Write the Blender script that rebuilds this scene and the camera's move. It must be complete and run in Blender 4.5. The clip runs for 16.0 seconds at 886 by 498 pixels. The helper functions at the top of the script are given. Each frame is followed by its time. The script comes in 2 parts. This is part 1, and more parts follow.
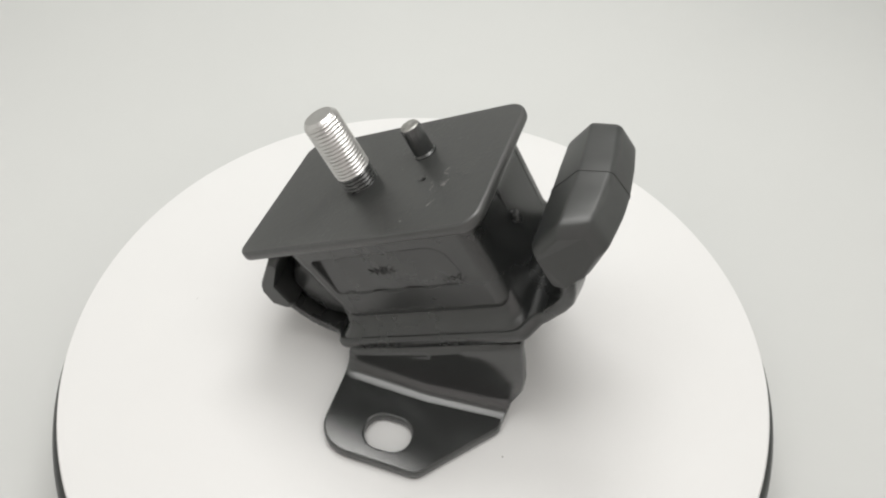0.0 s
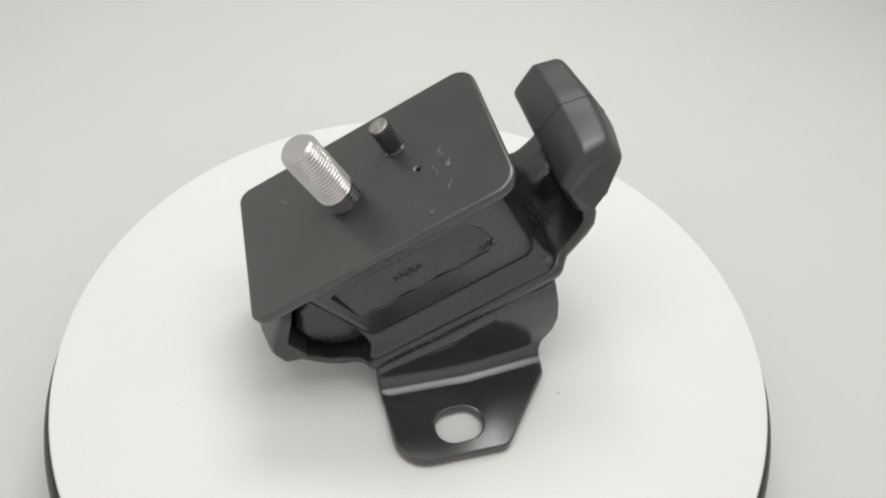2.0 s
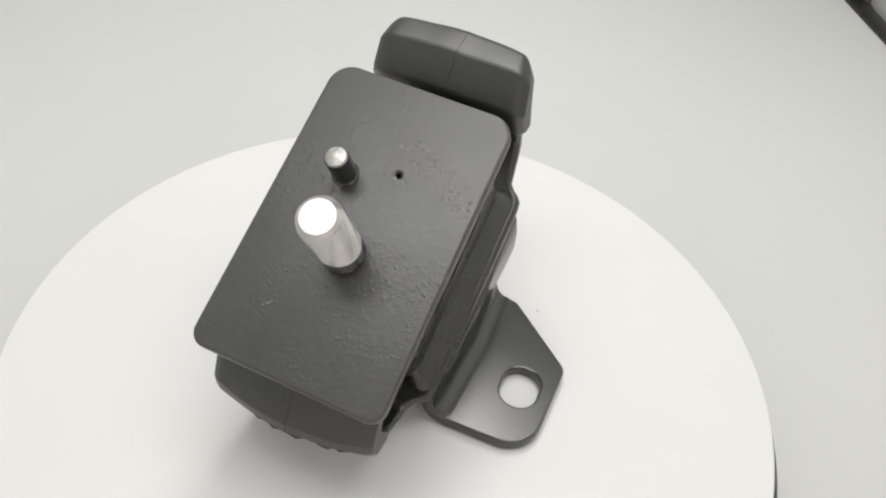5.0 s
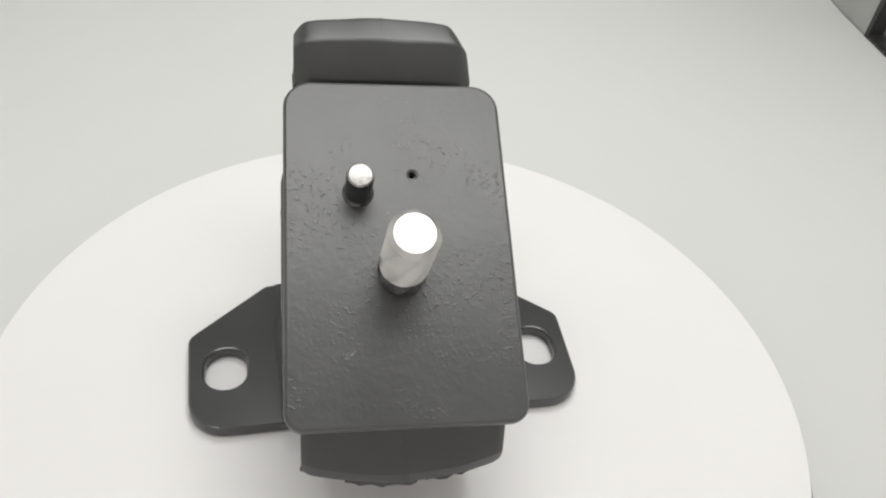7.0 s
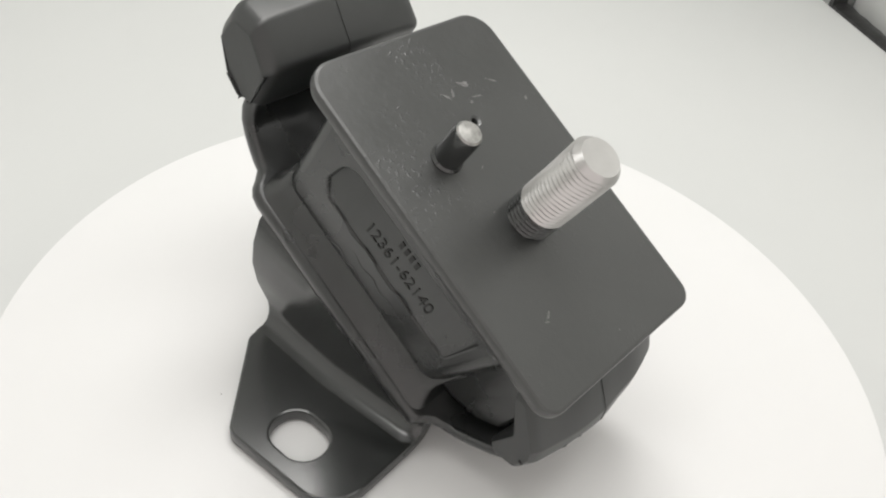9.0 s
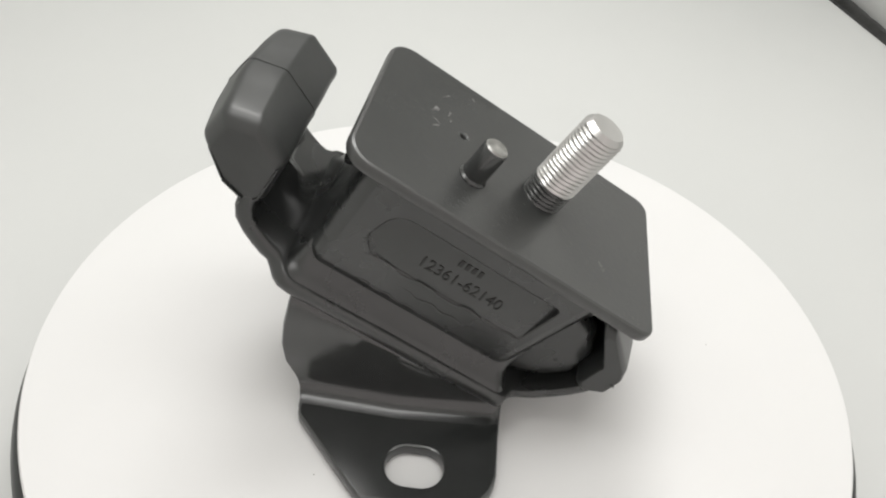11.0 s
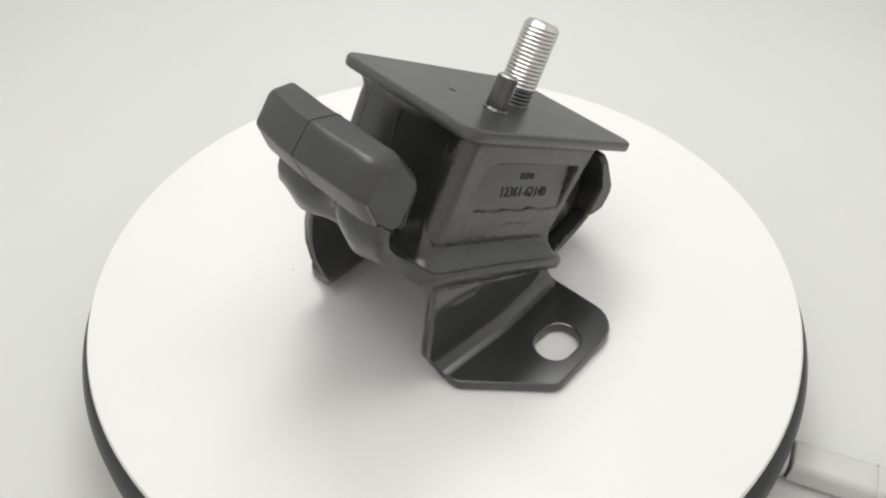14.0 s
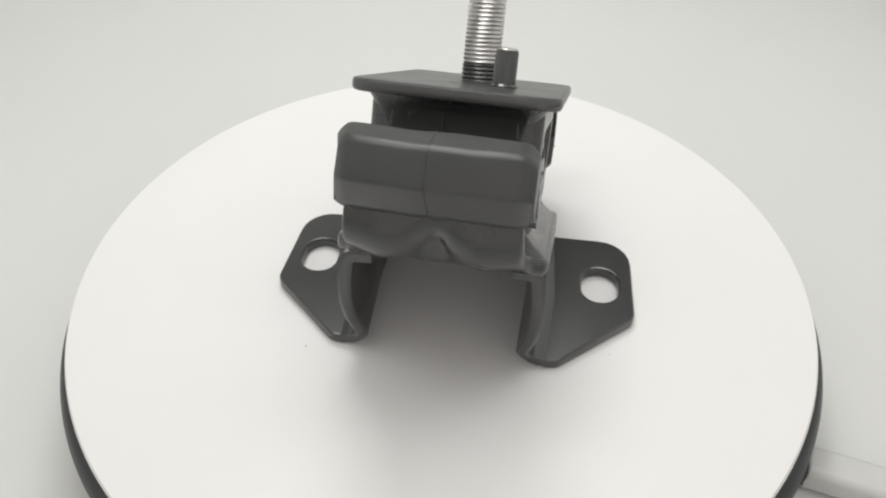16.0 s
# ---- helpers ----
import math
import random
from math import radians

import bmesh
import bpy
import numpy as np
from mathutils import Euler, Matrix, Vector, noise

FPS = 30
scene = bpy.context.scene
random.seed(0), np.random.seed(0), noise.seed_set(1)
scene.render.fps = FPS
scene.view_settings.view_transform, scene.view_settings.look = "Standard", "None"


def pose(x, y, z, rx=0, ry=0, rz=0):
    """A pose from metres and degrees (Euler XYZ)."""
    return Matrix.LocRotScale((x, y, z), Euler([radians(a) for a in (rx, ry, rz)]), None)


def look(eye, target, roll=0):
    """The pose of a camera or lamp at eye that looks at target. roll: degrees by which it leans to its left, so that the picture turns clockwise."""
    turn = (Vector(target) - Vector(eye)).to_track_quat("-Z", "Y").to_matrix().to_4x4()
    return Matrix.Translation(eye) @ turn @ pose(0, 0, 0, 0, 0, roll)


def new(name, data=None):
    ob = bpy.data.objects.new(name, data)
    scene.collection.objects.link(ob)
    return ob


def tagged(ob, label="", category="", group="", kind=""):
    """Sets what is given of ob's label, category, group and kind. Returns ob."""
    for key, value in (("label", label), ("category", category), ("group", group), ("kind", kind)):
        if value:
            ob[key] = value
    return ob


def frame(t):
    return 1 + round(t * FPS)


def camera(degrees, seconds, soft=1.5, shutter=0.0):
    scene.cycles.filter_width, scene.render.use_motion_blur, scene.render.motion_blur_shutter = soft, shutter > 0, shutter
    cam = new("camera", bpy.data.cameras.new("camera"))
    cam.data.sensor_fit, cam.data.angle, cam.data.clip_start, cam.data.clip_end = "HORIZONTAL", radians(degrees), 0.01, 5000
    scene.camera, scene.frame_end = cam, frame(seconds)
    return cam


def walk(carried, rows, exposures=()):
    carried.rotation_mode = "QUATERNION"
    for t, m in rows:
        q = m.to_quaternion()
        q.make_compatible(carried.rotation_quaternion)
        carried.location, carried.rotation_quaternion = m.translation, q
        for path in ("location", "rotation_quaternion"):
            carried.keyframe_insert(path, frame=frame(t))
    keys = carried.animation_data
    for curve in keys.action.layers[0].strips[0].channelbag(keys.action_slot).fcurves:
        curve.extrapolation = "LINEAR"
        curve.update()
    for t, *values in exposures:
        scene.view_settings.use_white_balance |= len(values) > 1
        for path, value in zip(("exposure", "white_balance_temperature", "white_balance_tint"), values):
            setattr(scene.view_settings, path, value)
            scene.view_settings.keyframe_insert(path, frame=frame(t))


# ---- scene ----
cam = camera(58.25, 16.0, soft=2.1)
PATH = [
    (0, (-0.0124, -0.1676, 0.2391), (0.0072, -0.0034, 0.0516), 2.44),
    (0.5, (-0.0078, -0.1694, 0.2357), (0.0081, -0.0029, 0.0499), 2.68),
    (1, (-0.0088, -0.1699, 0.2353), (0.0084, -0.0031, 0.0498), 3.21),
    (1.5, (-0.0125, -0.1691, 0.2359), (0.0082, -0.0036, 0.0497), 4.14),
    (2, (-0.0141, -0.1748, 0.2320), (0.0071, -0.0050, 0.0497), 3.89),
    (2.5, (-0.0142, -0.1723, 0.2292), (0.0104, -0.0029, 0.0470), 4.68),
    (3, (-0.0192, -0.1714, 0.2273), (0.0114, 0.0003, 0.0481), 6.89),
    (3.5, (-0.0182, -0.1752, 0.2242), (0.0131, 0.0013, 0.0498), 6.62),
    (4, (-0.0182, -0.1724, 0.2243), (0.0122, 0.0023, 0.0480), 6.98),
    (4.2, (-0.0195, -0.1682, 0.2229), (0.0121, 0.0020, 0.0477), 7.50),
    (6.3, (-0.0165, -0.1622, 0.1961), (0.0139, 0.0237, 0.0314), 7.52),
    (6.5, (-0.0172, -0.1621, 0.1957), (0.0129, 0.0241, 0.0316), 7.60),
    (7, (-0.0185, -0.1621, 0.1933), (0.0107, 0.0245, 0.0295), 7.51),
    (7.5, (-0.0222, -0.1607, 0.1915), (0.0070, 0.0249, 0.0265), 7.84),
    (8, (-0.0263, -0.1602, 0.1825), (0.0056, 0.0270, 0.0199), 7.81),
    (8.5, (-0.0357, -0.1500, 0.1747), (0.0005, 0.0349, 0.0104), 7.90),
    (9, (-0.0447, -0.1546, 0.1696), (0.0028, 0.0308, 0.0087), 8.20),
    (9.2, (-0.0426, -0.1566, 0.1696), (0.0016, 0.0317, 0.0094), 7.92),
    (11.3, (-0.0421, -0.1782, 0.1874), (0.0005, 0.0010, 0.0248), 3.66),
    (11.5, (-0.0409, -0.1849, 0.1868), (0.0036, -0.0051, 0.0190), 2.67),
    (12, (-0.0351, -0.2003, 0.2012), (0.0104, -0.0169, 0.0375), 2.76),
    (12.5, (-0.0363, -0.1999, 0.2035), (0.0044, -0.0197, 0.0351), 0.95),
    (13, (-0.0360, -0.2049, 0.2092), (0.0027, -0.0250, 0.0399), 0.68),
    (13.5, (-0.0364, -0.2025, 0.2110), (-0.0007, -0.0267, 0.0369), -0.56),
    (14, (-0.0386, -0.2009, 0.2071), (-0.0052, -0.0250, 0.0325), -0.35),
    (14.5, (-0.0487, -0.1949, 0.1988), (-0.0106, -0.0198, 0.0245), 0.24),
    (15, (-0.0482, -0.1907, 0.1984), (-0.0104, -0.0162, 0.0235), 0.63),
    (15.5, (-0.0456, -0.1899, 0.1952), (-0.0064, -0.0141, 0.0218), 0.37),
    (16, (-0.0436, -0.1911, 0.1977), (-0.0030, -0.0150, 0.0249), 0.09),
]
EXPOSURES = [(0, 0.0), (2.5, -0.04), (4, -0.02), (6.5, -0.02), (8.0, -0.06), (9.0, 0.11), (11.5, 0.10), (13.5, 0.11), (14.5, 0.07), (16.0, -0.01)]
walk(cam, [(t, look(eye, target, roll)) for t, eye, target, roll in PATH], EXPOSURES)

# ---- light: a soft LED panel under the roof of the white light tent, an added fill over the backdrop, and the room before its open front ----
FLOOR = -0.045
world = bpy.data.worlds.new("world")
scene.world = world
world.use_nodes = True
world.node_tree.nodes["Background"].inputs[0].default_value = (1.0, 0.93, 0.90, 1)
world.node_tree.nodes["Background"].inputs[1].default_value = 0.82


def area_lamp(name, place, target, sx, sy, watts, colour):
    data = bpy.data.lights.new(name, "AREA")
    data.shape, data.size, data.size_y = "RECTANGLE", sx, sy
    data.energy, data.color = watts, colour
    ob = new(name, data)
    ob.matrix_world = look(place, target)
    return ob


area_lamp("led_panel_front", (0.0, -0.03, 0.52), (0.0, 0.0, 0.0), 0.50, 0.16, 1.03, (1.0, 0.992, 0.972))
# added fill with no known source: lifts the middle of the backdrop
area_lamp("backdrop_fill", (0.04, 0.25, 0.54), (0.03, 0.28, 0.0), 0.26, 0.16, 1.44, (1.0, 0.985, 0.96))


# ---- materials ----
def nodes_of(name):
    m = bpy.data.materials.new(name)
    m.use_nodes = True
    nt = m.node_tree
    return m, nt, nt.nodes["Principled BSDF"]


def mixed(nt, fac, a, b):
    n = nt.nodes.new("ShaderNodeMix")
    n.data_type = "RGBA"
    nt.links.new(fac, n.inputs[0])
    n.inputs[6].default_value, n.inputs[7].default_value = (*a, 1), (*b, 1)
    return n.outputs[2]


def noise_node(nt, scale, detail=4.0, rough=0.55):
    co = nt.nodes.new("ShaderNodeTexCoord")
    n = nt.nodes.new("ShaderNodeTexNoise")
    n.inputs["Scale"].default_value, n.inputs["Detail"].default_value = scale, detail
    n.inputs["Roughness"].default_value = rough
    nt.links.new(co.outputs["Object"], n.inputs["Vector"])
    return n.outputs[0]


def ramp(nt, value, lo, hi, a=0.0, b=1.0):
    n = nt.nodes.new("ShaderNodeMapRange")
    nt.links.new(value, n.inputs[0])
    for i, v in enumerate((lo, hi, a, b)):
        n.inputs[i + 1].default_value = v
    return n.outputs[0]


def surface(name, dark, light, scale, rough, bump, grain=900.0, metal=0.0, patch=60.0, gloss=0.5, pits=0.0):
    """Two colours over large patches, roughness with its own patches, and a fine relief."""
    m, nt, p = nodes_of(name)
    nt.links.new(mixed(nt, ramp(nt, noise_node(nt, scale), 0.2, 0.8), dark, light), p.inputs["Base Color"])
    nt.links.new(ramp(nt, noise_node(nt, patch, 5), 0.15, 0.85, rough - 0.05, rough + 0.06), p.inputs["Roughness"])
    p.inputs["Metallic"].default_value = metal
    p.inputs["Specular IOR Level"].default_value = gloss
    b = nt.nodes.new("ShaderNodeBump")
    b.inputs["Strength"].default_value, b.inputs["Distance"].default_value = bump, 0.0002
    nt.links.new(noise_node(nt, grain, 3), b.inputs["Height"])
    if pits:
        c = nt.nodes.new("ShaderNodeBump")
        c.inputs["Strength"].default_value, c.inputs["Distance"].default_value = pits, 0.0005
        grit = nt.nodes.new("ShaderNodeMath")
        grit.operation = "MULTIPLY"
        nt.links.new(ramp(nt, noise_node(nt, 800, 2), 0.56, 0.72), grit.inputs[0])
        nt.links.new(ramp(nt, noise_node(nt, 45, 2), 0.45, 0.62), grit.inputs[1])
        nt.links.new(grit.outputs[0], c.inputs["Height"])
        nt.links.new(b.outputs[0], c.inputs["Normal"])
        b = c
    nt.links.new(b.outputs[0], p.inputs["Normal"])
    return m


PAINT = surface("black_satin_paint", (0.021, 0.0226, 0.0220), (0.029, 0.0310, 0.0302), 70, 0.22, 0.05, 500, gloss=1.0, patch=25.0)
PLATE = surface("black_plate_paint", (0.026, 0.0272, 0.0263), (0.036, 0.0374, 0.0362), 55, 0.33, 0.34, 420, gloss=1.0, pits=0.22)
RUBBER = surface("black_rubber", (0.015, 0.0161, 0.0158), (0.024, 0.0256, 0.0250), 90, 0.27, 0.08, 400, gloss=0.9, patch=30.0)
MATTE = surface("matte_moulded_rubber", (0.019, 0.0204, 0.0198), (0.028, 0.0300, 0.0290), 90, 0.42, 0.12, 400, gloss=0.8, patch=30.0)
STEEL = surface("bright_zinc_steel", (0.54, 0.530, 0.520), (0.66, 0.650, 0.640), 120, 0.30, 0.0, 1500, 1.0)
SCUFFED = surface("scuffed_steel", (0.20, 0.20, 0.19), (0.62, 0.61, 0.59), 420, 0.38, 0.5, 900, 1.0)
INK = surface("moulded_mark", (0.016, 0.016, 0.016), (0.024, 0.024, 0.023), 300, 0.6, 0.2)
DISC = surface("white_acrylic", (0.765, 0.763, 0.757), (0.785, 0.783, 0.777), 14, 0.50, 0.05, 600)
BASE = surface("black_turntable_plastic", (0.020, 0.022, 0.022), (0.034, 0.037, 0.036), 60, 0.45, 0.2, 600)
CLOTH = surface("white_backdrop_pvc", (0.645, 0.655, 0.643), (0.675, 0.684, 0.672), 4, 0.6, 0.08, 300)
LINING = surface("white_tent_lining", (0.80, 0.805, 0.79), (0.85, 0.855, 0.84), 6, 0.55, 0.2, 120)
SILVER = surface("grey_tent_lining", (0.52, 0.53, 0.52), (0.68, 0.69, 0.67), 18, 0.40, 0.6, 90)
REAR = surface("crinkled_grey_lining", (0.30, 0.31, 0.30), (0.46, 0.47, 0.45), 18, 0.40, 0.6, 90)
BLACKTAPE = surface("black_edge_binding", (0.010, 0.010, 0.010), (0.035, 0.035, 0.034), 160, 0.45, 1.0, 260)
DUST = surface("grey_dust", (0.30, 0.29, 0.27), (0.45, 0.44, 0.42), 300, 0.8, 0.2)
# paler grey stands in for the sheen of scuffs and dents
MARK = surface("scuff_sheen", (0.045, 0.045, 0.044), (0.28, 0.275, 0.27), 900, 0.5, 0.6)

PLUG = surface("milky_white_plastic", (0.56, 0.567, 0.553), (0.61, 0.617, 0.602), 40, 0.40, 0.1, 600)


# ---- building tools ----
MM = 0.001


def finish(bm, name, material, smooth=True, angle=38):
    bmesh.ops.recalc_face_normals(bm, faces=bm.faces)
    me = bpy.data.meshes.new(name)
    bm.to_mesh(me)
    bm.free()
    me.materials.append(material)
    if smooth:
        me.set_sharp_from_angle(angle=radians(angle))
        for f in me.polygons:
            f.use_smooth = f.loop_total == 4
    return me


def part(name, bm, material, parent, label="", m=None, smooth=True):
    ob = new(name, finish(bm, name, material, smooth, 66 if material in (RUBBER, MATTE) else 38) if isinstance(bm, bmesh.types.BMesh) else bm)
    ob.parent = parent
    if m is not None:
        ob.matrix_local = m
    if label:
        tagged(ob, label)
    return ob


def rounded(corners, steps=6):
    """A closed outline from corners (x, y, radius)."""
    out, n = [], len(corners)
    for i, (x, y, r) in enumerate(corners):
        c = Vector((x, y))
        a = (Vector(corners[i - 1][:2]) - c).normalized()
        b = (Vector(corners[(i + 1) % n][:2]) - c).normalized()
        if r <= 0:
            out.append((x, y))
            continue
        half = a.angle(b) / 2
        d = r / math.tan(half)
        mid = c + (a + b).normalized() * (r / math.sin(half))
        p0, p1 = c + a * d - mid, c + b * d - mid
        turn = p0.angle_signed(p1)
        for k in range(steps + 1):
            w = -turn * k / steps
            out.append(tuple(mid + Vector((p0.x * math.cos(w) - p0.y * math.sin(w), p0.x * math.sin(w) + p0.y * math.cos(w)))))
    return out


def inset(outline, d):
    """The outline moved inwards by d (outwards for a negative d)."""
    area = sum(a[0] * b[1] - b[0] * a[1] for a, b in zip(outline, outline[1:] + outline[:1]))
    out, n = [], len(outline)
    for i, q in enumerate(outline):
        e = (Vector(outline[(i + 1) % n]) - Vector(outline[i - 1])).normalized()
        nrm = Vector((-e.y, e.x)) * (1 if area > 0 else -1)
        out.append((q[0] + nrm.x * d, q[1] + nrm.y * d))
    return out


def slab(outline, z0, z1, edge, holes=(), bm=None, place=lambda x, y, z: (x, y, z), ease=None):
    """A plate with eased edges and real holes, in millimetres."""
    bm = bm or bmesh.new()

    def stack(loop, sign):
        rings = []
        if ease and sign > 0:
            for d, z in [(ease * (1 - math.sin(w)), z1 - (z1 - z0) * (1 - math.cos(w))) for w in [math.pi / 2 * k / 6 for k in range(7)]]:
                rings.append([bm.verts.new([v * MM for v in place(x, y, z)]) for x, y in inset(loop, d)])
        for d, z in () if rings else ((edge, z1), (edge * 0.3, z1 - edge * 0.3), (0, z1 - edge), (0, z0 + edge), (edge * 0.3, z0 + edge * 0.3), (edge, z0)):
            pts = inset(loop, d * sign)
            rings.append([bm.verts.new([v * MM for v in place(x, y, z)]) for x, y in pts])
        for a, b in zip(rings, rings[1:]):
            for i in range(len(a)):
                bm.faces.new((a[i - 1], a[i], b[i], b[i - 1]))
        return rings

    tops, ends = [], []
    for loop, sign in [(outline, 1)] + [(h, -1) for h in holes]:
        r = stack(loop, sign)
        tops.append(r[0])
        ends.append(r[-1])
    for group in (tops, ends):
        edges = [bm.edges.get((ring[i - 1], ring[i])) for ring in group for i in range(len(ring))]
        bmesh.ops.triangle_fill(bm, use_beauty=True, edges=edges)
    return bm


def loft(rings, bm=None, caps=True):
    """A skin over rings of equally many points, in millimetres."""
    bm = bm or bmesh.new()
    made = [[bm.verts.new([c * MM for c in q]) for q in ring] for ring in rings]
    for a, b in zip(made, made[1:]):
        for i in range(len(a)):
            bm.faces.new((a[i - 1], a[i], b[i], b[i - 1]))
    if caps:
        bm.faces.new(made[0])
        bm.faces.new(made[-1][::-1])
    return bm


def box_ring(x0, x1, y0, y1, r0, r1, z, steps=6):
    """A rounded rectangle: radius r0 at the y0 corners and r1 at the y1 corners."""
    return [(x, y, z) for x, y in rounded([(x0, y0, r0), (x1, y0, r0), (x1, y1, r1), (x0, y1, r1)], steps)]


def lathe(profile, n=40, bm=None, at=(0, 0)):
    return loft([[(at[0] + r * math.cos(2 * math.pi * k / n), at[1] + r * math.sin(2 * math.pi * k / n), z) for k in range(n)] for r, z in profile], bm)


# ---- the white light tent ----
def tent():
    # floor and back in one sweep, 0.71 m wide
    half, back, bend, top = 0.3580, 0.62, 0.22, 0.60
    path = [(-0.50, FLOOR), (-0.2, FLOOR), (0.1, FLOOR), (back - bend, FLOOR)]
    path += [(back - bend + bend * math.sin(a), FLOOR + bend - bend * math.cos(a)) for a in [math.pi / 2 * k / 14 for k in range(1, 15)]]
    path += [(back, top)]
    bm = bmesh.new()
    rows = [[bm.verts.new((x, y, z)) for x in (-half, 0, half)] for y, z in path]
    low = [[bm.verts.new((x, y + (0.004 if z > FLOOR + bend * 0.5 else 0), z - 0.004)) for x in (-half, 0, half)] for y, z in path]
    for grid in (rows, low):
        for a, b in zip(grid, grid[1:]):
            for i in range(2):
                bm.faces.new((a[i], a[i + 1], b[i + 1], b[i]))
    for a, b in zip(zip(rows, low), zip(rows[1:], low[1:])):
        for i in (0, 2):
            bm.faces.new((a[0][i], b[0][i], b[1][i], a[1][i]))
    tagged(new("backdrop", finish(bm, "backdrop", CLOTH)), "seamless white backdrop sheet curving up at the back", "backdrop", kind="structure")

    def wall(name, x0, x1, y0, y1, z0, z1, material, label):
        bm = bmesh.new()
        bmesh.ops.create_cube(bm, size=1.0, matrix=Matrix.LocRotScale(((x0 + x1) / 2, (y0 + y1) / 2, (z0 + z1) / 2), None, (x1 - x0, y1 - y0, z1 - z0)))
        tagged(new(name, finish(bm, name, material, False)), label, "wall", kind="structure")

    # right side in two: unseen upper part whitened to brighten the mount, lower part grey
    wall("wall_east", 0.378, 0.40, -0.5, 0.363, FLOOR + 0.07, 0.62, LINING, "white lining of the light tent's side")
    wall("wall_east_low", 0.378, 0.40, -0.5, 0.363, FLOOR - 0.01, FLOOR + 0.068, SILVER, "grey lower part of the light tent's side")
    wall("wall_northeast", 0.3590, 0.40, 0.3655, 0.64, FLOOR - 0.01, 0.62, REAR, "grey rear lining of the light tent's side")
    wall("wall_west", -0.40, -0.385, -0.5, 0.64, FLOOR - 0.01, 0.62, LINING, "white lining of the light tent's side")
    wall("wall_north", -0.40, 0.40, 0.64, 0.655, FLOOR - 0.01, 0.62, LINING, "white lining behind the backdrop")
    wall("ceiling", -0.40, 0.40, -0.515, 0.655, 0.62, 0.635, LINING, "white roof of the light tent")
    wall("floor", -0.40, 0.40, -0.5, 0.64, FLOOR - 0.02, FLOOR - 0.01, SILVER, "grey tent floor under the backdrop")
    # black bound edge along the sheet
    bm = bmesh.new()
    rows, n = [], 150
    for k in range(n + 1):
        y = -0.5 + 0.864 * k / n
        wide = min(max((y - 0.14) / 0.19, 0), 1)
        w = 0.0055 + 0.011 * wide ** 1.3 + 0.0028 * noise.noise(Vector((y * 60, 0, 0))) * wide
        h = 0.004 + 0.0025 * noise.noise(Vector((y * 45, 3, 0))) * wide
        rows.append([bm.verts.new((0.3575 + dx, y, FLOOR + z)) for dx, z in ((0, -0.001), (0.0004, 0.002), (w * 0.3, h), (w * 0.75, h * 0.8), (w, 0.001), (w, -0.001))])
    for p, q in zip(rows, rows[1:]):
        for i in range(6):
            bm.faces.new((p[i - 1], p[i], q[i], q[i - 1]))
    bm.faces.new(rows[0])
    bm.faces.new(rows[-1][::-1])
    # the edge turns up at the far corner
    rows = []
    for k in range(41):
        z = FLOOR + 0.6 * k / 40
        w = 0.011 + 0.002 * noise.noise(Vector((z * 70, 9, 0)))
        rows.append([bm.verts.new((0.3575 + dx, 0.359 + dy, z)) for dx, dy in ((0, 0), (w, 0), (w, 0.005), (0, 0.005))])
    for p, q in zip(rows, rows[1:]):
        for i in range(4):
            bm.faces.new((p[i - 1], p[i], q[i], q[i - 1]))
    bm.faces.new(rows[0])
    bm.faces.new(rows[-1][::-1])
    tagged(new("trim", finish(bm, "trim", BLACKTAPE)), "black fabric binding along the backdrop's edge", "trim", kind="structure")


tent()


# ---- the turntable ----
def turntable():
    base = new("turntable")
    tagged(base, "round motorised turntable with a white top and a black base", "turntable")
    n = 160
    bm = lathe([(121.0, FLOOR * 1000 + 1), (123.0, FLOOR * 1000 + 3), (126.6, -30), (129.2, -17), (129.0, -9), (127.2, -5.4), (125.4, -4.3), (118, -4.2)], n)
    part("base", bm, BASE, base, "black plastic turntable base")
    bm = lathe([(124.0, -5.0), (125.0, -4.2), (125.2, -1.2), (124.6, -0.2), (123.6, 0.0), (60, 0.0), (1, 0.0)], n)
    disc = part("disc", bm, DISC, base, "flat white turntable top")
    for x, y, r in ((32.5, 44.5, 0.35), (-61, 22, 0.2), (18, -83, 0.22)):
        part("dust_speck", lathe([(r, -0.05), (r * 0.8, 0.12), (r * 0.2, 0.16)], 8, at=(x, y)), DUST, disc)
    return base, disc


TABLE, TURNING = turntable()


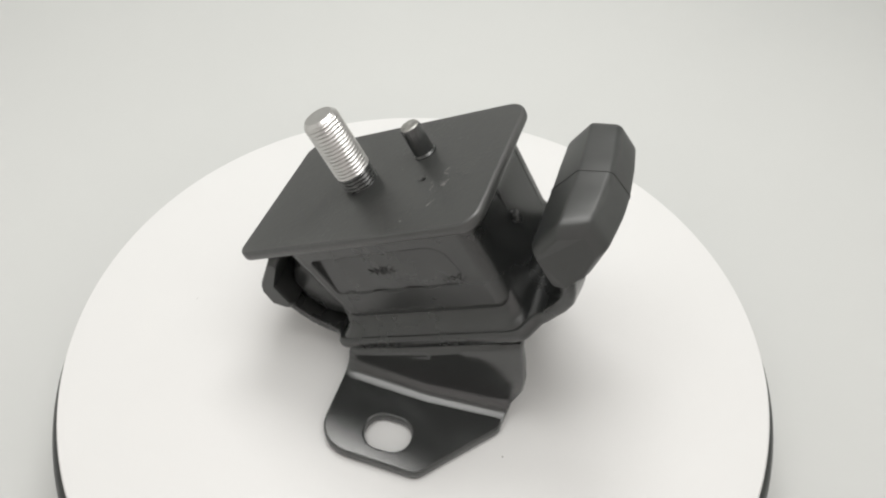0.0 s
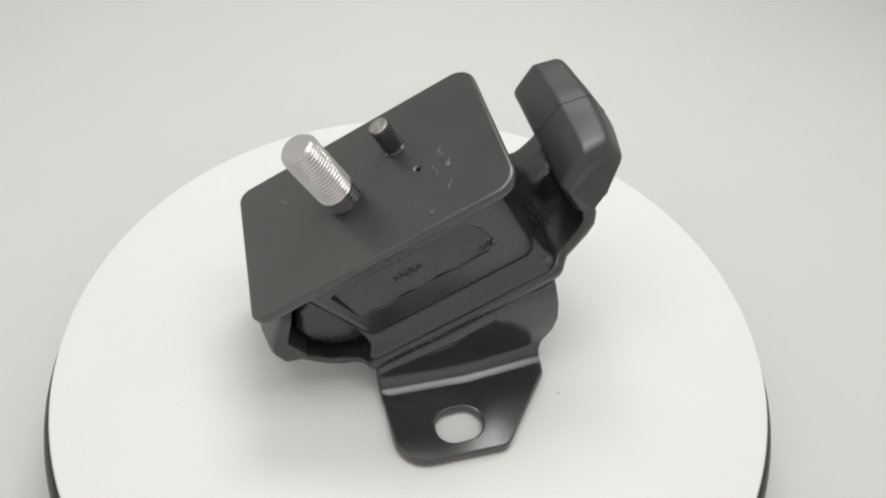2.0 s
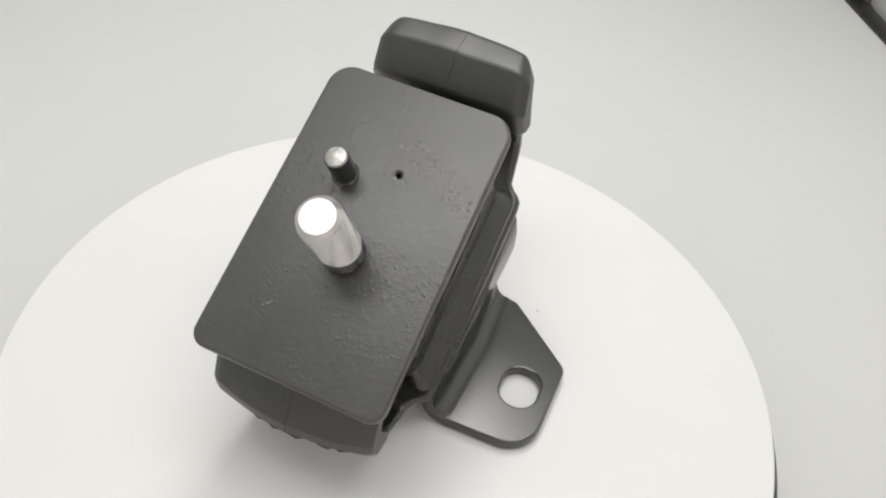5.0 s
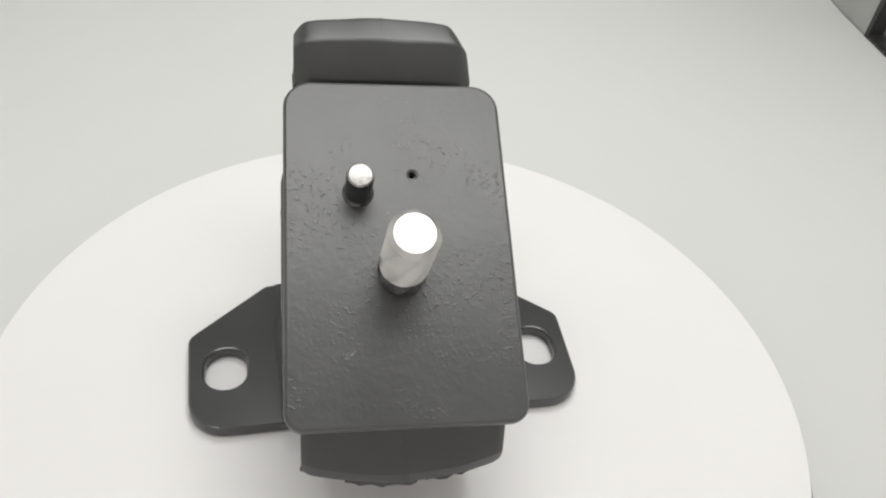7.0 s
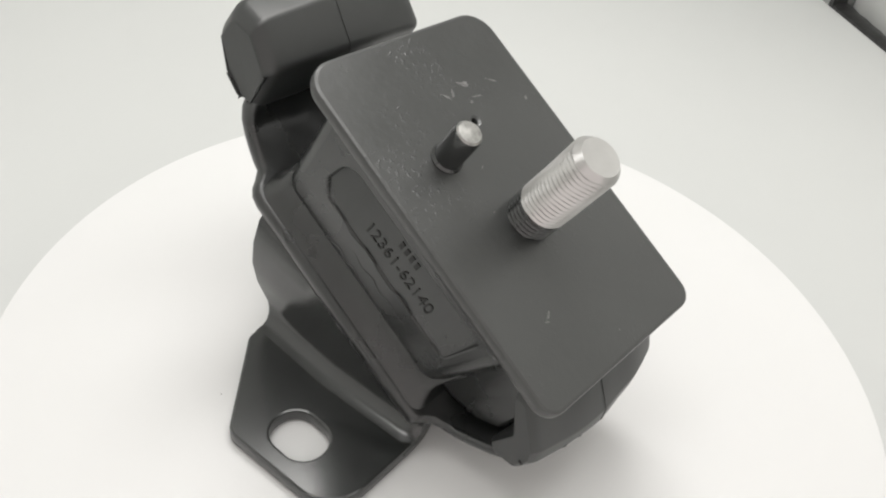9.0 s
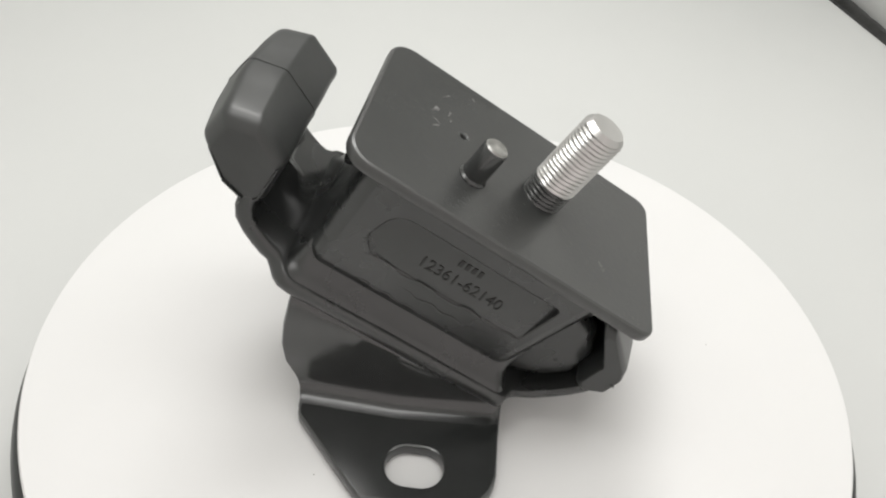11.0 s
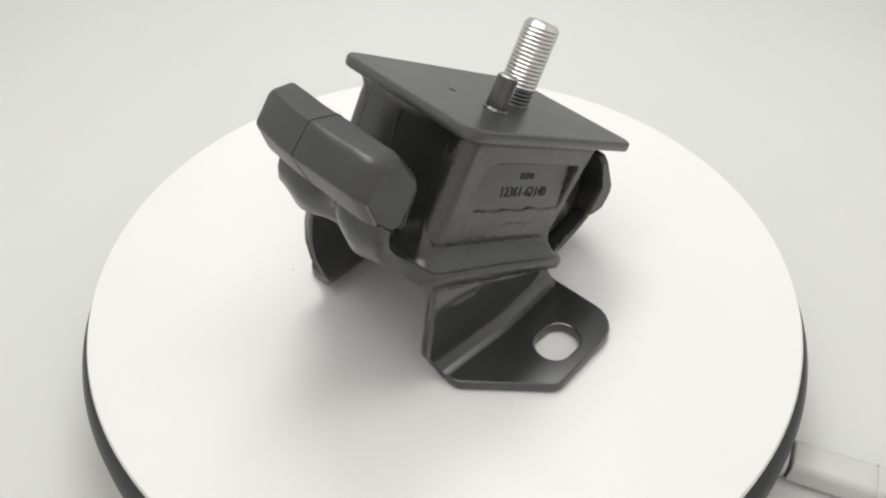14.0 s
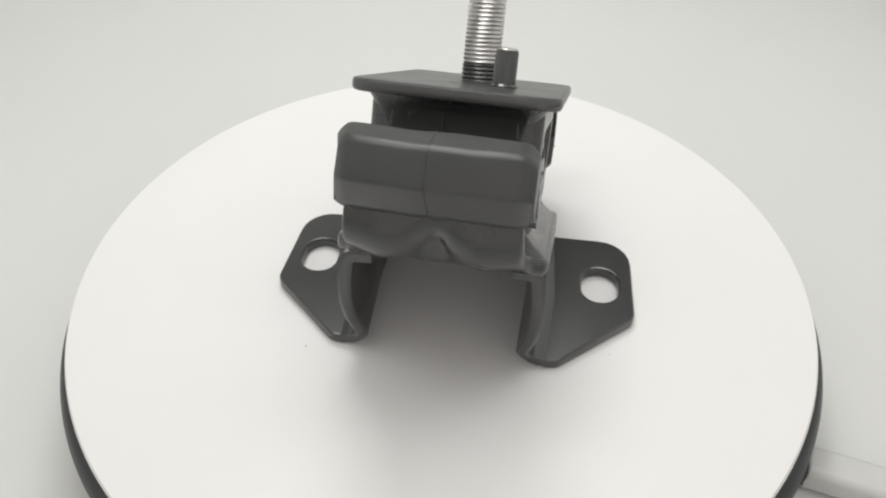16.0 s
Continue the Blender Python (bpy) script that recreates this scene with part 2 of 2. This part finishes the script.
# ---- the plug beside the turntable ----
def power_plug():
    plug = new("power_plug")
    tagged(plug, "white plastic power plug pushed into the turntable base", "plug")
    m = pose(0.1068, -0.0790, FLOOR, 0, 0, -34)
    plug.matrix_world = m

    def body(x0, x1, half, z0, z1, r):
        """A rounded bar along x."""
        ring = rounded([(-half, z0, r), (half, z0, r), (half, z1, r), (-half, z1, r)], 5)
        ends = ((x0, 0.90), (x0 + 0.3, 0.97), (x0 + 0.9, 1.0), (x1 - 0.9, 1.0), (x1 - 0.3, 0.97), (x1, 0.90))
        mid = (z0 + z1) / 2
        return loft([[(x, y * k, mid + (z - mid) * k) for y, z in ring] for x, k in ends])

    part("shell", body(0.4, 46, 6.4, 0.3, 11.2, 3.2), PLUG, plug, "", Matrix())
    part("neck", body(-9, -0.4, 5.8, 0.8, 10.4, 3.0), PLUG, plug, "", Matrix())
    part("seam", body(-0.5, 0.5, 5.9, 0.8, 10.7, 3.0), BASE, plug, "dark joint line", Matrix())
    part("cable", body(46, 120, 2.6, 0.2, 5.4, 2.5), PLUG, plug, "", Matrix())
    for k in range(3):
        part("grip_rib", body(27 + 3.0 * k, 28 + 3.0 * k, 6.7, 0.2, 11.6, 3.2), PLUG, plug, "", Matrix())


power_plug()


# ---- the engine mount ----
UP = pose(-6.5 * MM, -16.8 * MM, 67.1 * MM, 29.2, 0, 4.1)
FEET = pose(-6.25 * MM, 1.95 * MM, 0, 0, 0, 6.7)
STUD, PIN, VENT = (0.2, -7.0), (-9.5, 13.4), (4.2, 18.2)


def threads(z0, z1, pitch, r, depth, top=None, n=36, step=0.18):
    rows, z = [], z0
    while z <= z1:
        ring = []
        for k in range(n):
            w = ((z - z0) / pitch - k / n) % 1.0
            d = depth * (1 - abs(2 * w - 1)) ** 0.8
            if top is not None:
                d = max(d, (z - (z1 - top)) * 0.9)
            ring.append((STUD[0] + (r - d) * math.cos(2 * math.pi * k / n), STUD[1] + (r - d) * math.sin(2 * math.pi * k / n), z))
        rows.append(ring)
        z += step
    return loft(rows)


def lumpy(q, amount, size):
    """A point pushed about a little, as hand-trimmed rubber is."""
    n = noise.noise_vector(Vector(q) / size)
    return (q[0] + amount * n.x * 0.5, q[1] + amount * n.y, q[2] + amount * n.z)


def bump_stop(mount, name, corners, foot, middle, half, bulge, chamfer, label):
    """A moulded rubber buffer: a faceted bar along x with chamfered ends. corners: (y, z, radius); foot: the point that the ends shrink to."""
    block = rounded(corners, 5)
    way = 1 if foot[0] > 0 else -1
    edge = max(way * y for y, z in block)
    curve = [(0.0, 1.0), (0.05, 0.86), (0.16, 0.70), (0.32, 0.50), (0.52, 0.30), (0.74, 0.13), (1.0, 0.03), (1.3, 0.0)]
    ends = [(d * chamfer[0], 1 - (1 - chamfer[1]) * k) for d, k in curve]
    inner = half - chamfer[0] * 1.3
    xs = [(d - half, k) for d, k in ends] + [(inner * q / 11, 1.0) for q in range(-10, 11)] + [(half - d, k) for d, k in ends[::-1]]

    def section(x, shrink, line):
        ring = []
        for y, z in line:
            outer = min(max((way * y - (edge - 14)) / 12, 0), 1)
            ring.append(lumpy((middle + x * (1 - (0.12 * outer if x > 0 and way > 0 else 0.0)), foot[0] + (y - foot[0]) * shrink + way * outer * bulge * (1 - (x / half) ** 2), foot[1] + (z - foot[1]) * shrink), 0.4, 11.0))
        return ring

    stop = part(name, loft([section(x, k, block) for x, k in xs]), MATTE, mount, label, UP)
    # raised moulding seam across the middle
    line = inset(block, -0.16)
    part("moulding_seam", loft([section(x, 1.0, line) for x in (-0.35, 0.05)]), MATTE, stop)
    return stop


def base_sheet(mount):
    """The rubber-coated base: one thick sheet, flat under the block and curling up at both ends into narrower wings."""
    stations = [(-48.2, -22.5, 21.8), (-49.0, -27.0, 22.2), (-48.2, -31.0, 22.4), (-46.0, -35.4, 22.5), (-42.8, -39.8, 22.6), (-38.8, -43.4, 22.8), (-35.2, -45.4, 23.2), (-32.8, -46.3, 24.4), (-31.2, -46.8, 26.6),
                (-30.2, -47.0, 28.6), (-28.6, -47.2, 29.3), (-25.0, -47.2, 29.5), (-8.0, -47.2, 29.6), (10.0, -47.2, 29.6), (26.0, -47.2, 29.6), (36.0, -47.2, 29.5), (39.0, -47.0, 29.1), (41.0, -46.6, 28.0), (42.6, -46.1, 26.2),
                (44.4, -45.4, 24.6), (46.8, -44.7, 24.3), (49.8, -43.3, 23.9), (53.0, -41.6, 23.6), (56.4, -38.8, 23.3), (58.2, -35.2, 23.0), (59.0, -31.2, 22.7), (58.8, -27.0, 22.3), (58.4, -23.5, 21.0)]
    span = [-1, -0.985, -0.96, -0.92, -0.86, -0.76, -0.64, -0.54, -0.46, -0.38, -0.31, -0.25, -0.19, -0.13, -0.07, 0]
    span = span + [-q for q in span[-2::-1]]
    rings = []
    for i, (y, z, w) in enumerate(stations):
        # the lower wing is the thinner one
        thick = 4.7 - 2.1 * min(max((-29.0 - y) / 6, 0), 1)
        r = thick * 0.32
        p, q = stations[max(i - 1, 0)], stations[min(i + 1, len(stations) - 1)]
        e = Vector((q[0] - p[0], q[1] - p[1])).normalized()
        n = Vector((-e.y, e.x))
        # two lobes with an arched hollow between them on the upper wing's outside, a shallow one on the lower wing's
        deep = 4.6 * math.exp(-(((y - 54.0) / 6.5) ** 2)) if y > 0 else 1.6 * math.exp(-(((y + 45.0) / 4.0) ** 2))
        swell = 2.2 * math.exp(-(((y - 53.0) / 4.5) ** 2)) if z < -34 else 0.0
        low, high = [], []
        for u in span:
            x = u * w
            over = max(0.0, abs(x) - (w - r))
            dip = r - math.sqrt(max(0.0, r * r - over * over))
            hollow = deep * math.exp(-((x / (3.8 + 0.14 * max(58 - y, 0))) ** 2)) - swell * math.exp(-(((abs(x) - 12.5) / 6.0) ** 2))
            lift = dip + hollow
            low.append((x, y + n.x * lift, z + n.y * lift))
            lift = thick - dip + max(hollow, 0) * 0.8
            high.append((x, y + n.x * lift, z + n.y * lift))
        rings.append([lumpy(q, 0.5, 9.0) for q in low + high[::-1]])
    part("base_plate", loft(rings), RUBBER, mount, "rubber-coated steel base plate curling up into two wings", UP)


def text_mesh(body, size, depth):
    data = bpy.data.curves.new("mark", "FONT")
    data.body, data.size, data.extrude, data.align_x, data.align_y = body, size, depth, "CENTER", "CENTER"
    ob = new("mark", data)
    me = bpy.data.meshes.new_from_object(ob.evaluated_get(bpy.context.evaluated_depsgraph_get()))
    bpy.data.objects.remove(ob)
    me.materials.clear()
    me.materials.append(INK)
    return me


def leg(mount, side):
    """A pressed steel leg: skirt from the base plate down to a foot with a slotted hole."""
    foot = rounded([(30, -21.5, 0), (58.2, -22.2, 11), (59.8, 13.2, 5), (36, 34.6, 4), (31.2, 35.0, 2.2), (28.4, 31.5, 0)], 6)
    slot = rounded([(42.2, -7.8, 5.9), (54.4, -7.8, 5.9), (54.4, 7.8, 5.9), (42.2, 7.8, 5.9)], 8)
    if side < 0:
        foot, slot = [(-x, y) for x, y in foot][::-1], [(-x, y) for x, y in slot][::-1]
    bm = slab(foot, 0.2, 4.2, 0.7, [slot])
    rings = []
    for k in range(25):
        y = -21.2 + 55.8 * k / 24
        top = 12.6 + 0.56 * (y + 20.5)
        swell = min(max((top - 14) / 30, 0), 1)
        tuck = 3.0 * min(max((8 - y) / 30, 0), 1)
        line = [(20, top), (25.5 - tuck, top - 0.2), (28.0 - tuck, top - 1.2), (29.2 - tuck, top - 3.2)]
        high = max(top - 3.2 - 4.2, 1.0)
        r = min(5.4, high * 0.92)
        # pressed hollow in the skirt's middle
        press = 2.8 * math.exp(-(((y - 13) / 12) ** 2)) * swell
        for u in (0.25, 0.5, 0.75, 1.0):
            x = 29.2 - tuck + swell * (2.2 * math.sin(math.pi * u) - 2.4 * u) - press * math.sin(math.pi * u)
            line.append((x, top - 3.2 - (high - r) * u))
        foot_x = line[-1][0] + r
        line += [(foot_x - r * math.cos(a), 4.25 + r - r * math.sin(a)) for a in [math.pi / 2 * q / 5 for q in range(1, 6)]]
        line.append((foot_x + 3, 3.4))
        most = 57.4 - 1.11 * (y - 13.2)
        line = [(min(x, most), z) for x, z in line]
        inner = []
        for i, q in enumerate(line):
            a, b = line[max(i - 1, 0)], line[min(i + 1, len(line) - 1)]
            e = Vector((b[0] - a[0], b[1] - a[1])).normalized()
            inner.append((q[0] + e.y * 4.0, q[1] - e.x * 4.0))
        inner = [(x, max(z, 0.3)) for x, z in inner]
        lift = max(0.0, y - 32.0) ** 2 * 0.07
        line, inner = [(x, max(z, 3.4 + lift)) if i > 7 else (x, z) for i, (x, z) in enumerate(line)], [(x, max(z, 0.3 + lift)) for x, z in inner]
        for pull, dy in ((0.28, -0.6), (0.08, -0.25), (0, 0)) if k == 0 else ((0, 0), (0.08, 0.25), (0.28, 0.55)) if k == 24 else ((0, 0),):
            a = [(q[0] + (w[0] - q[0]) * pull, q[1] + (w[1] - q[1]) * pull) for q, w in zip(line, inner)]
            b = [(w[0] + (q[0] - w[0]) * pull, w[1] + (q[1] - w[1]) * pull) for q, w in zip(line, inner)]
            # the far edge bellies out between the foot and the base plate
            lean = min(max((y - 8) / 26, 0), 1)
            rings.append([(side * x, y + dy + lean * (1.4 * min(max((z - 5) / 6, 0), 1) + 3.0 * math.sin(math.pi * min(max((z - 3) / (top - 5), 0), 1))), z) for x, z in a + b[::-1]])
    loft(rings, bm)
    part("leg", bm, PAINT, mount, "black painted pressed-steel leg with a slotted foot", FEET)


def engine_mount():
    mount = new("engine_mount")
    tagged(mount, "black rubber and steel engine mount with a bright threaded stud", "engine mount")
    # top plate
    outline = rounded([(-28.0, -43.7, 4.5), (28.2, -44.2, 4.5), (28.2, 44.0, 7), (-27.4, 44.6, 7)], 8)
    vent = [(VENT[0] + 0.68 * math.cos(a), VENT[1] + 0.68 * math.sin(a)) for a in [2 * math.pi * k / 12 for k in range(12)]]
    plate = part("top_plate", slab(outline, -3.4, 0.0, 0.9, [vent]), PLATE, mount, "flat black painted steel plate with rounded corners", UP)
    # stud
    part("stud_root", threads(-0.5, 5.6, 1.25, 5.95, 0.5), PAINT, mount, "black painted root of the stud", UP)
    part("stud", threads(5.4, 26.2, 1.25, 6.0, 0.56, 1.7), STEEL, mount, "bright zinc-plated threaded stud", UP)
    pin = part("locating_pin", lathe([(3.9, -0.5), (3.9, 0.3), (3.35, 0.9), (3.3, 9.6), (3.05, 10.3)], 28, at=PIN), PAINT, mount, "short black locating pin", UP)
    part("pin_tip", lathe([(3.05, 10.3), (2.7, 10.75), (1.2, 10.95), (0.3, 11.0)], 28, at=PIN), SCUFFED, pin, "scuffed bare metal tip", Matrix())
    # rubber block
    rings = [box_ring(-25.0, 25.0, -35.5, 40.5, 4, 6, -3.0), box_ring(-23.4, 23.4, -33.8, 39.4, 3, 4, -4.4), box_ring(-21.4, 21.4, -32.6, 38.4, 1.5, 3.0, -7.0), box_ring(-20.2, 20.2, -31.3, 38.3, 1.5, 3.0, -12)]
    rings += [box_ring(-20.2, 20.2, -28.7, 38.3, 1.5, 3.0, -25), box_ring(-21.2, 21.2, -27.0, 38.3, 1.5, 3.0, -33), box_ring(-22.4, 22.4, -26.2, 38.7, 1.5, 3, -37), box_ring(-24.4, 24.4, -26.2, 39.3, 3, 5, -39.6)]
    rings += [box_ring(-26.4, 26.4, -27.2, 40.2, 3, 6, -41.4), box_ring(-27.9, 27.9, -28.4, 41.0, 3, 6, -42.4), box_ring(-28.2, 28.2, -28.6, 41.2, 3, 6, -43.2)]
    block = part("rubber_block", loft(rings), RUBBER, mount, "tapered black rubber block between the plates", UP)
    top_z, low_z, sunk = -10.8, -26.0, (20.9, 23.05)
    for side in (-1, 1):
        skin = rounded([(-33.6, -0.6, 6.0), (38.4, -0.6, 6.0), (38.4, -40.6, 6.0), (-25.5, -40.6, 6.0)], 6)
        panel = rounded([(-23.4, -11.0, 1.6), (25.2, -10.8, 6.0), (27.6, -22.0, 3.2), (24.4, -26.0, 1.6), (-21.2, -26.0, 1.6)], 5)
        flare = lambda z: 0.012 * abs(z + 15)
        bm = slab(skin, 16.5, 23.3, 0.45, [panel], ease=5.2, place=lambda x, y, z: (side * (z + flare(y)), x, y))
        part("side_skin", bm, RUBBER, block, "", Matrix())
        # the pocket is deep along its upper edge and runs out below
        bm = slab(inset(panel, -0.6), 0.4, 1.0, 0.1, place=lambda x, y, z: (side * (sunk[0] + (sunk[1] - sunk[0]) * (top_z - y) / (top_z - low_z) - 1 + z), x, y))
        part("pocket_floor", bm, RUBBER, block, "", Matrix())
    lean = math.degrees(math.atan((sunk[1] - sunk[0]) / (top_z - low_z)))

    def on_floor(side, y, z):
        x = sunk[0] + (sunk[1] - sunk[0]) * (top_z - z) / (top_z - low_z) + 0.05
        turn = Matrix(((0, 0, side, 0), (side, 0, 0, 0), (0, 1, 0, 0), (0, 0, 0, 1)))
        return Matrix.Translation((side * x * MM, y * MM, z * MM)) @ turn @ pose(0, 0, 0, -lean)

    part("moulded_number", text_mesh("12361-62140", 4.7 * MM, 0.16 * MM), INK, block, "raised moulded part number", on_floor(-1, 1.0, -20.6))
    for k in range(4):
        bm = bmesh.new()
        bmesh.ops.create_cube(bm, size=1.0, matrix=Matrix.LocRotScale(((-2.85 + 1.9 * k) * MM, 0, 0.0), None, (1.1 * MM, 1.9 * MM, 0.3 * MM)))
        part("maker_mark", bm, INK, block, "", on_floor(-1, 1.4, -15.4), False)
    part("material_mark", text_mesh(">NR<", 4.0 * MM, 0.16 * MM), INK, block, "moulded rubber mark", on_floor(1, 0.0, -19.0))
    rng = random.Random(11)
    for side, y0, y1, z in ((-1, 26, -22, -26.4), (-1, 12, -14, -31.0), (-1, 27, 2, -35.2), (1, 26.5, -21, -26.4), (1, -20, 14, -34.6), (1, 20, 30, -24.0)):
        rings, n = [], 26
        for k in range(n + 1):
            y = y0 + (y1 - y0) * k / n
            zz = z + 0.5 * math.sin(k * 0.9 + z) + 0.5 * (rng.random() - 0.5)
            r = 0.22 * math.sin(math.pi * min(max(k / n, 0.04), 0.96)) + 0.03
            x = side * (23.3 + 0.012 * abs(zz + 15))
            rings.append([(x + r * math.cos(a), y, zz + r * math.sin(a)) for a in [math.pi * q / 3 for q in range(6)]])
        part("flow_line", loft(rings), RUBBER, block, "", Matrix())
    # base plate and buffers
    base_sheet(mount)
    far = [(53.0, -29.6, 2.4), (52.4, -15.0, 2.6), (62.6, -9.0, 1.7), (70.2, -11.4, 2.8), (72.0, -21.0, 2.0), (64.2, -28.6, 2.6), (57.0, -31.4, 2.2)]
    bump_stop(mount, "bump_stop", far, (60.5, -23.0), 0.2, 25.0, 2.6, (3.6, 0.76), "thick black rubber buffer with a moulding seam")
    near = [(-34.0, -7.2, 1.2), (-37.6, -6.4, 1.4), (-49.2, -17.0, 1.4), (-50.8, -20.6, 1.0), (-50.4, -27.8, 1.4), (-45.0, -31.0, 1.6), (-42.0, -29.0, 1.4), (-43.4, -18.6, 2.0)]
    bump_stop(mount, "bump_stop", near, (-46.6, -20.0), 0.2, 24.6, 3.6, (2.4, 0.80), "rubber buffer with ragged moulding flash")
    # rubber web that fills the hollow between the block and the lower buffer, set back from the ends
    web = rounded([(-30.0, -13.0, 1.0), (-38.0, -15.5, 2.0), (-43.6, -22.0, 2.0), (-43.4, -32.0, 2.5), (-38.0, -40.0, 3.0), (-30.0, -43.4, 1.5), (-25.5, -43.4, 0.5), (-25.5, -34.0, 0.5)], 4)
    rings = [[lumpy((x, -33 + (y + 33) * k, -30 + (z + 30) * k), 0.6, 7.0) for y, z in web] for x, k in ((-17.6, 0.8), (-17.2, 0.9), (-16.0, 0.97), (-14.0, 1.0), (0, 1.0), (14.0, 1.0), (16.0, 0.97), (17.2, 0.9), (17.6, 0.8))]
    part("rubber_web", loft(rings), RUBBER, mount, "", UP)
    for side in (-1, 1):
        leg(mount, side)
    # ragged flash round the ends of the upper buffer
    rng = random.Random(21)
    ring = rounded(far, 9)
    for side, lo, hi in ((-1, 0.02, 0.16), (-1, 0.70, 0.96), (1, 0.04, 0.12), (1, 0.72, 0.97)):
        bm, rows = bmesh.new(), []
        picked = ring[int(lo * len(ring)):int(hi * len(ring))]
        for i, (y, z) in enumerate(picked):
            w = (0.5 + 1.1 * rng.random()) * (0.2 if i in (0, len(picked) - 1) else 1)
            ey, ez = (y - 61.5) * 0.8, (z + 22) * 0.8
            d = math.hypot(ey, ez)
            ty, tz = ey / d * 0.22, ez / d * 0.22
            x0 = -23.4 if side < 0 else 21.4
            rows.append([bm.verts.new((xx * MM, (61.5 + ey * k + a * ty) * MM, (-22 + ez * k + a * tz) * MM)) for xx, k, a in ((x0, 1.06, 1), (x0 + side * (1.2 + 0.6 * w), 1.04 + 0.02 * w, 1), (x0 + side * (1.2 + 0.6 * w), 1.04 + 0.02 * w, -1), (x0, 1.06, -3))])
        for a, b in zip(rows, rows[1:]):
            for i in range(4):
                bm.faces.new((a[i - 1], a[i], b[i], b[i - 1]))
        bm.faces.new(rows[0])
        bm.faces.new(rows[-1][::-1])
        part("moulding_flash", bm, RUBBER, mount, "ragged rubber flash", UP, False)
    # moulding line and torn sprue on the block's far face
    bm = loft([[(x + 0.25 * math.cos(a), y + 0.25 * math.sin(a), z) for a in [math.pi * k / 3 for k in range(6)]] for x, y, z in ((3.0, 38.9, -7.5), (2.6, 38.3, -15), (2.2, 38.1, -26), (2.0, 38.5, -36))])
    part("moulding_line", bm, RUBBER, block, "", Matrix())
    rng = random.Random(5)
    bm = bmesh.new()
    bmesh.ops.create_icosphere(bm, subdivisions=2, radius=1.0)
    for v in bm.verts:
        v.co = Vector((v.co.x * 1.7, v.co.y * 1.5, v.co.z * 2.2)) * (0.8 + 0.4 * rng.random()) * MM
    part("sprue_stub", bm, RUBBER, block, "torn rubber sprue", Matrix.Translation((0.8 * MM, 38.8 * MM, -22 * MM)))
    # ragged moulding flash on the lower buffer
    for x0, x1, y, z in ((-24.8, -18.5, -50.2, -22.4), (-14, 4, -54.6, -24.4), (6, 19, -54.2, -24.4)):
        top, n = [], max(4, int((x1 - x0) / 1.7))
        bm = bmesh.new()
        for k in range(n + 1):
            x = x0 + (x1 - x0) * k / n
            yy = y + 4.0 * ((x / 25.4) ** 2 if abs(x) < 20 else 0)
            w = (0.1 + 1.0 * rng.random() ** 2) * (1 if 0 < k < n else 0.2)
            top.append([bm.verts.new(((x) * MM, (yy + dy) * MM, (z + dz) * MM)) for dy, dz in ((1.2, 0.25), (-w, -0.1 - 0.5 * w), (-w, -0.35 - 0.5 * w), (1.2, -0.35))])
        for a, b in zip(top, top[1:]):
            for i in range(4):
                bm.faces.new((a[i - 1], a[i], b[i], b[i - 1]))
        bm.faces.new(top[0])
        bm.faces.new(top[-1][::-1])
        part("moulding_flash", bm, RUBBER, mount, "ragged rubber flash", UP, False)
    # torn rib on the lower buffer's outer face
    bm = loft([[(x, -44.0, -13.5), (x, -45.6, -12.4), (x, -53.4, -18.2), (x, -54.4, -21.0), (x, -52.0, -21.5)] for x in (1.1, 1.9)])
    part("moulding_rib", bm, RUBBER, mount, "", UP, False)
    # scuffs and dents on the top plate, their sheen painted as paler grey
    for x, y, rx, ry, turn in ((1.6, 26.0, 1.9, 0.5, -50), (3.6, 26.4, 1.6, 0.45, 60), (8.2, 27.4, 2.6, 1.1, -25), (9.6, 23.4, 1.8, 0.5, -10), (7.0, 22.6, 0.7, 0.6, 0), (-12.4, -26.6, 1.5, 0.5, 35), (-13.6, -27.6, 0.9, 0.4, -20), (22.6, 18.0, 0.9, 0.5, 60), (16.5, 25.6, 2.8, 0.3, -35), (-7.5, -2.0, 0.4, 0.35, 0), (2.0, -38.5, 0.35, 0.3, 0), (-2.5, 8.0, 0.9, 0.25, 30)):
        bm, n = bmesh.new(), 14
        ring = []
        for k in range(n):
            a = 2 * math.pi * k / n
            d = 0.35 + 0.5 * rng.random()
            q = Matrix.Rotation(radians(turn), 2) @ Vector((rx * d * math.cos(a), ry * d * math.sin(a)))
            ring.append((x + q.x, y + q.y))
        loft([[(a, b, -0.1) for a, b in ring], [(a, b, 0.02) for a, b in ring]], bm)
        part("scuff", bm, MARK, plate, "", Matrix(), False)
    return mount


MOUNT = engine_mount()


# ---- what turns ----
def motions():
    rows = [(k * 0.25, pose(0, 0, 0, 0, 0, 16.834 * (k * 0.25 - 7.0))) for k in range(65)]
    walk(TURNING, rows)
    walk(MOUNT, rows)


motions()
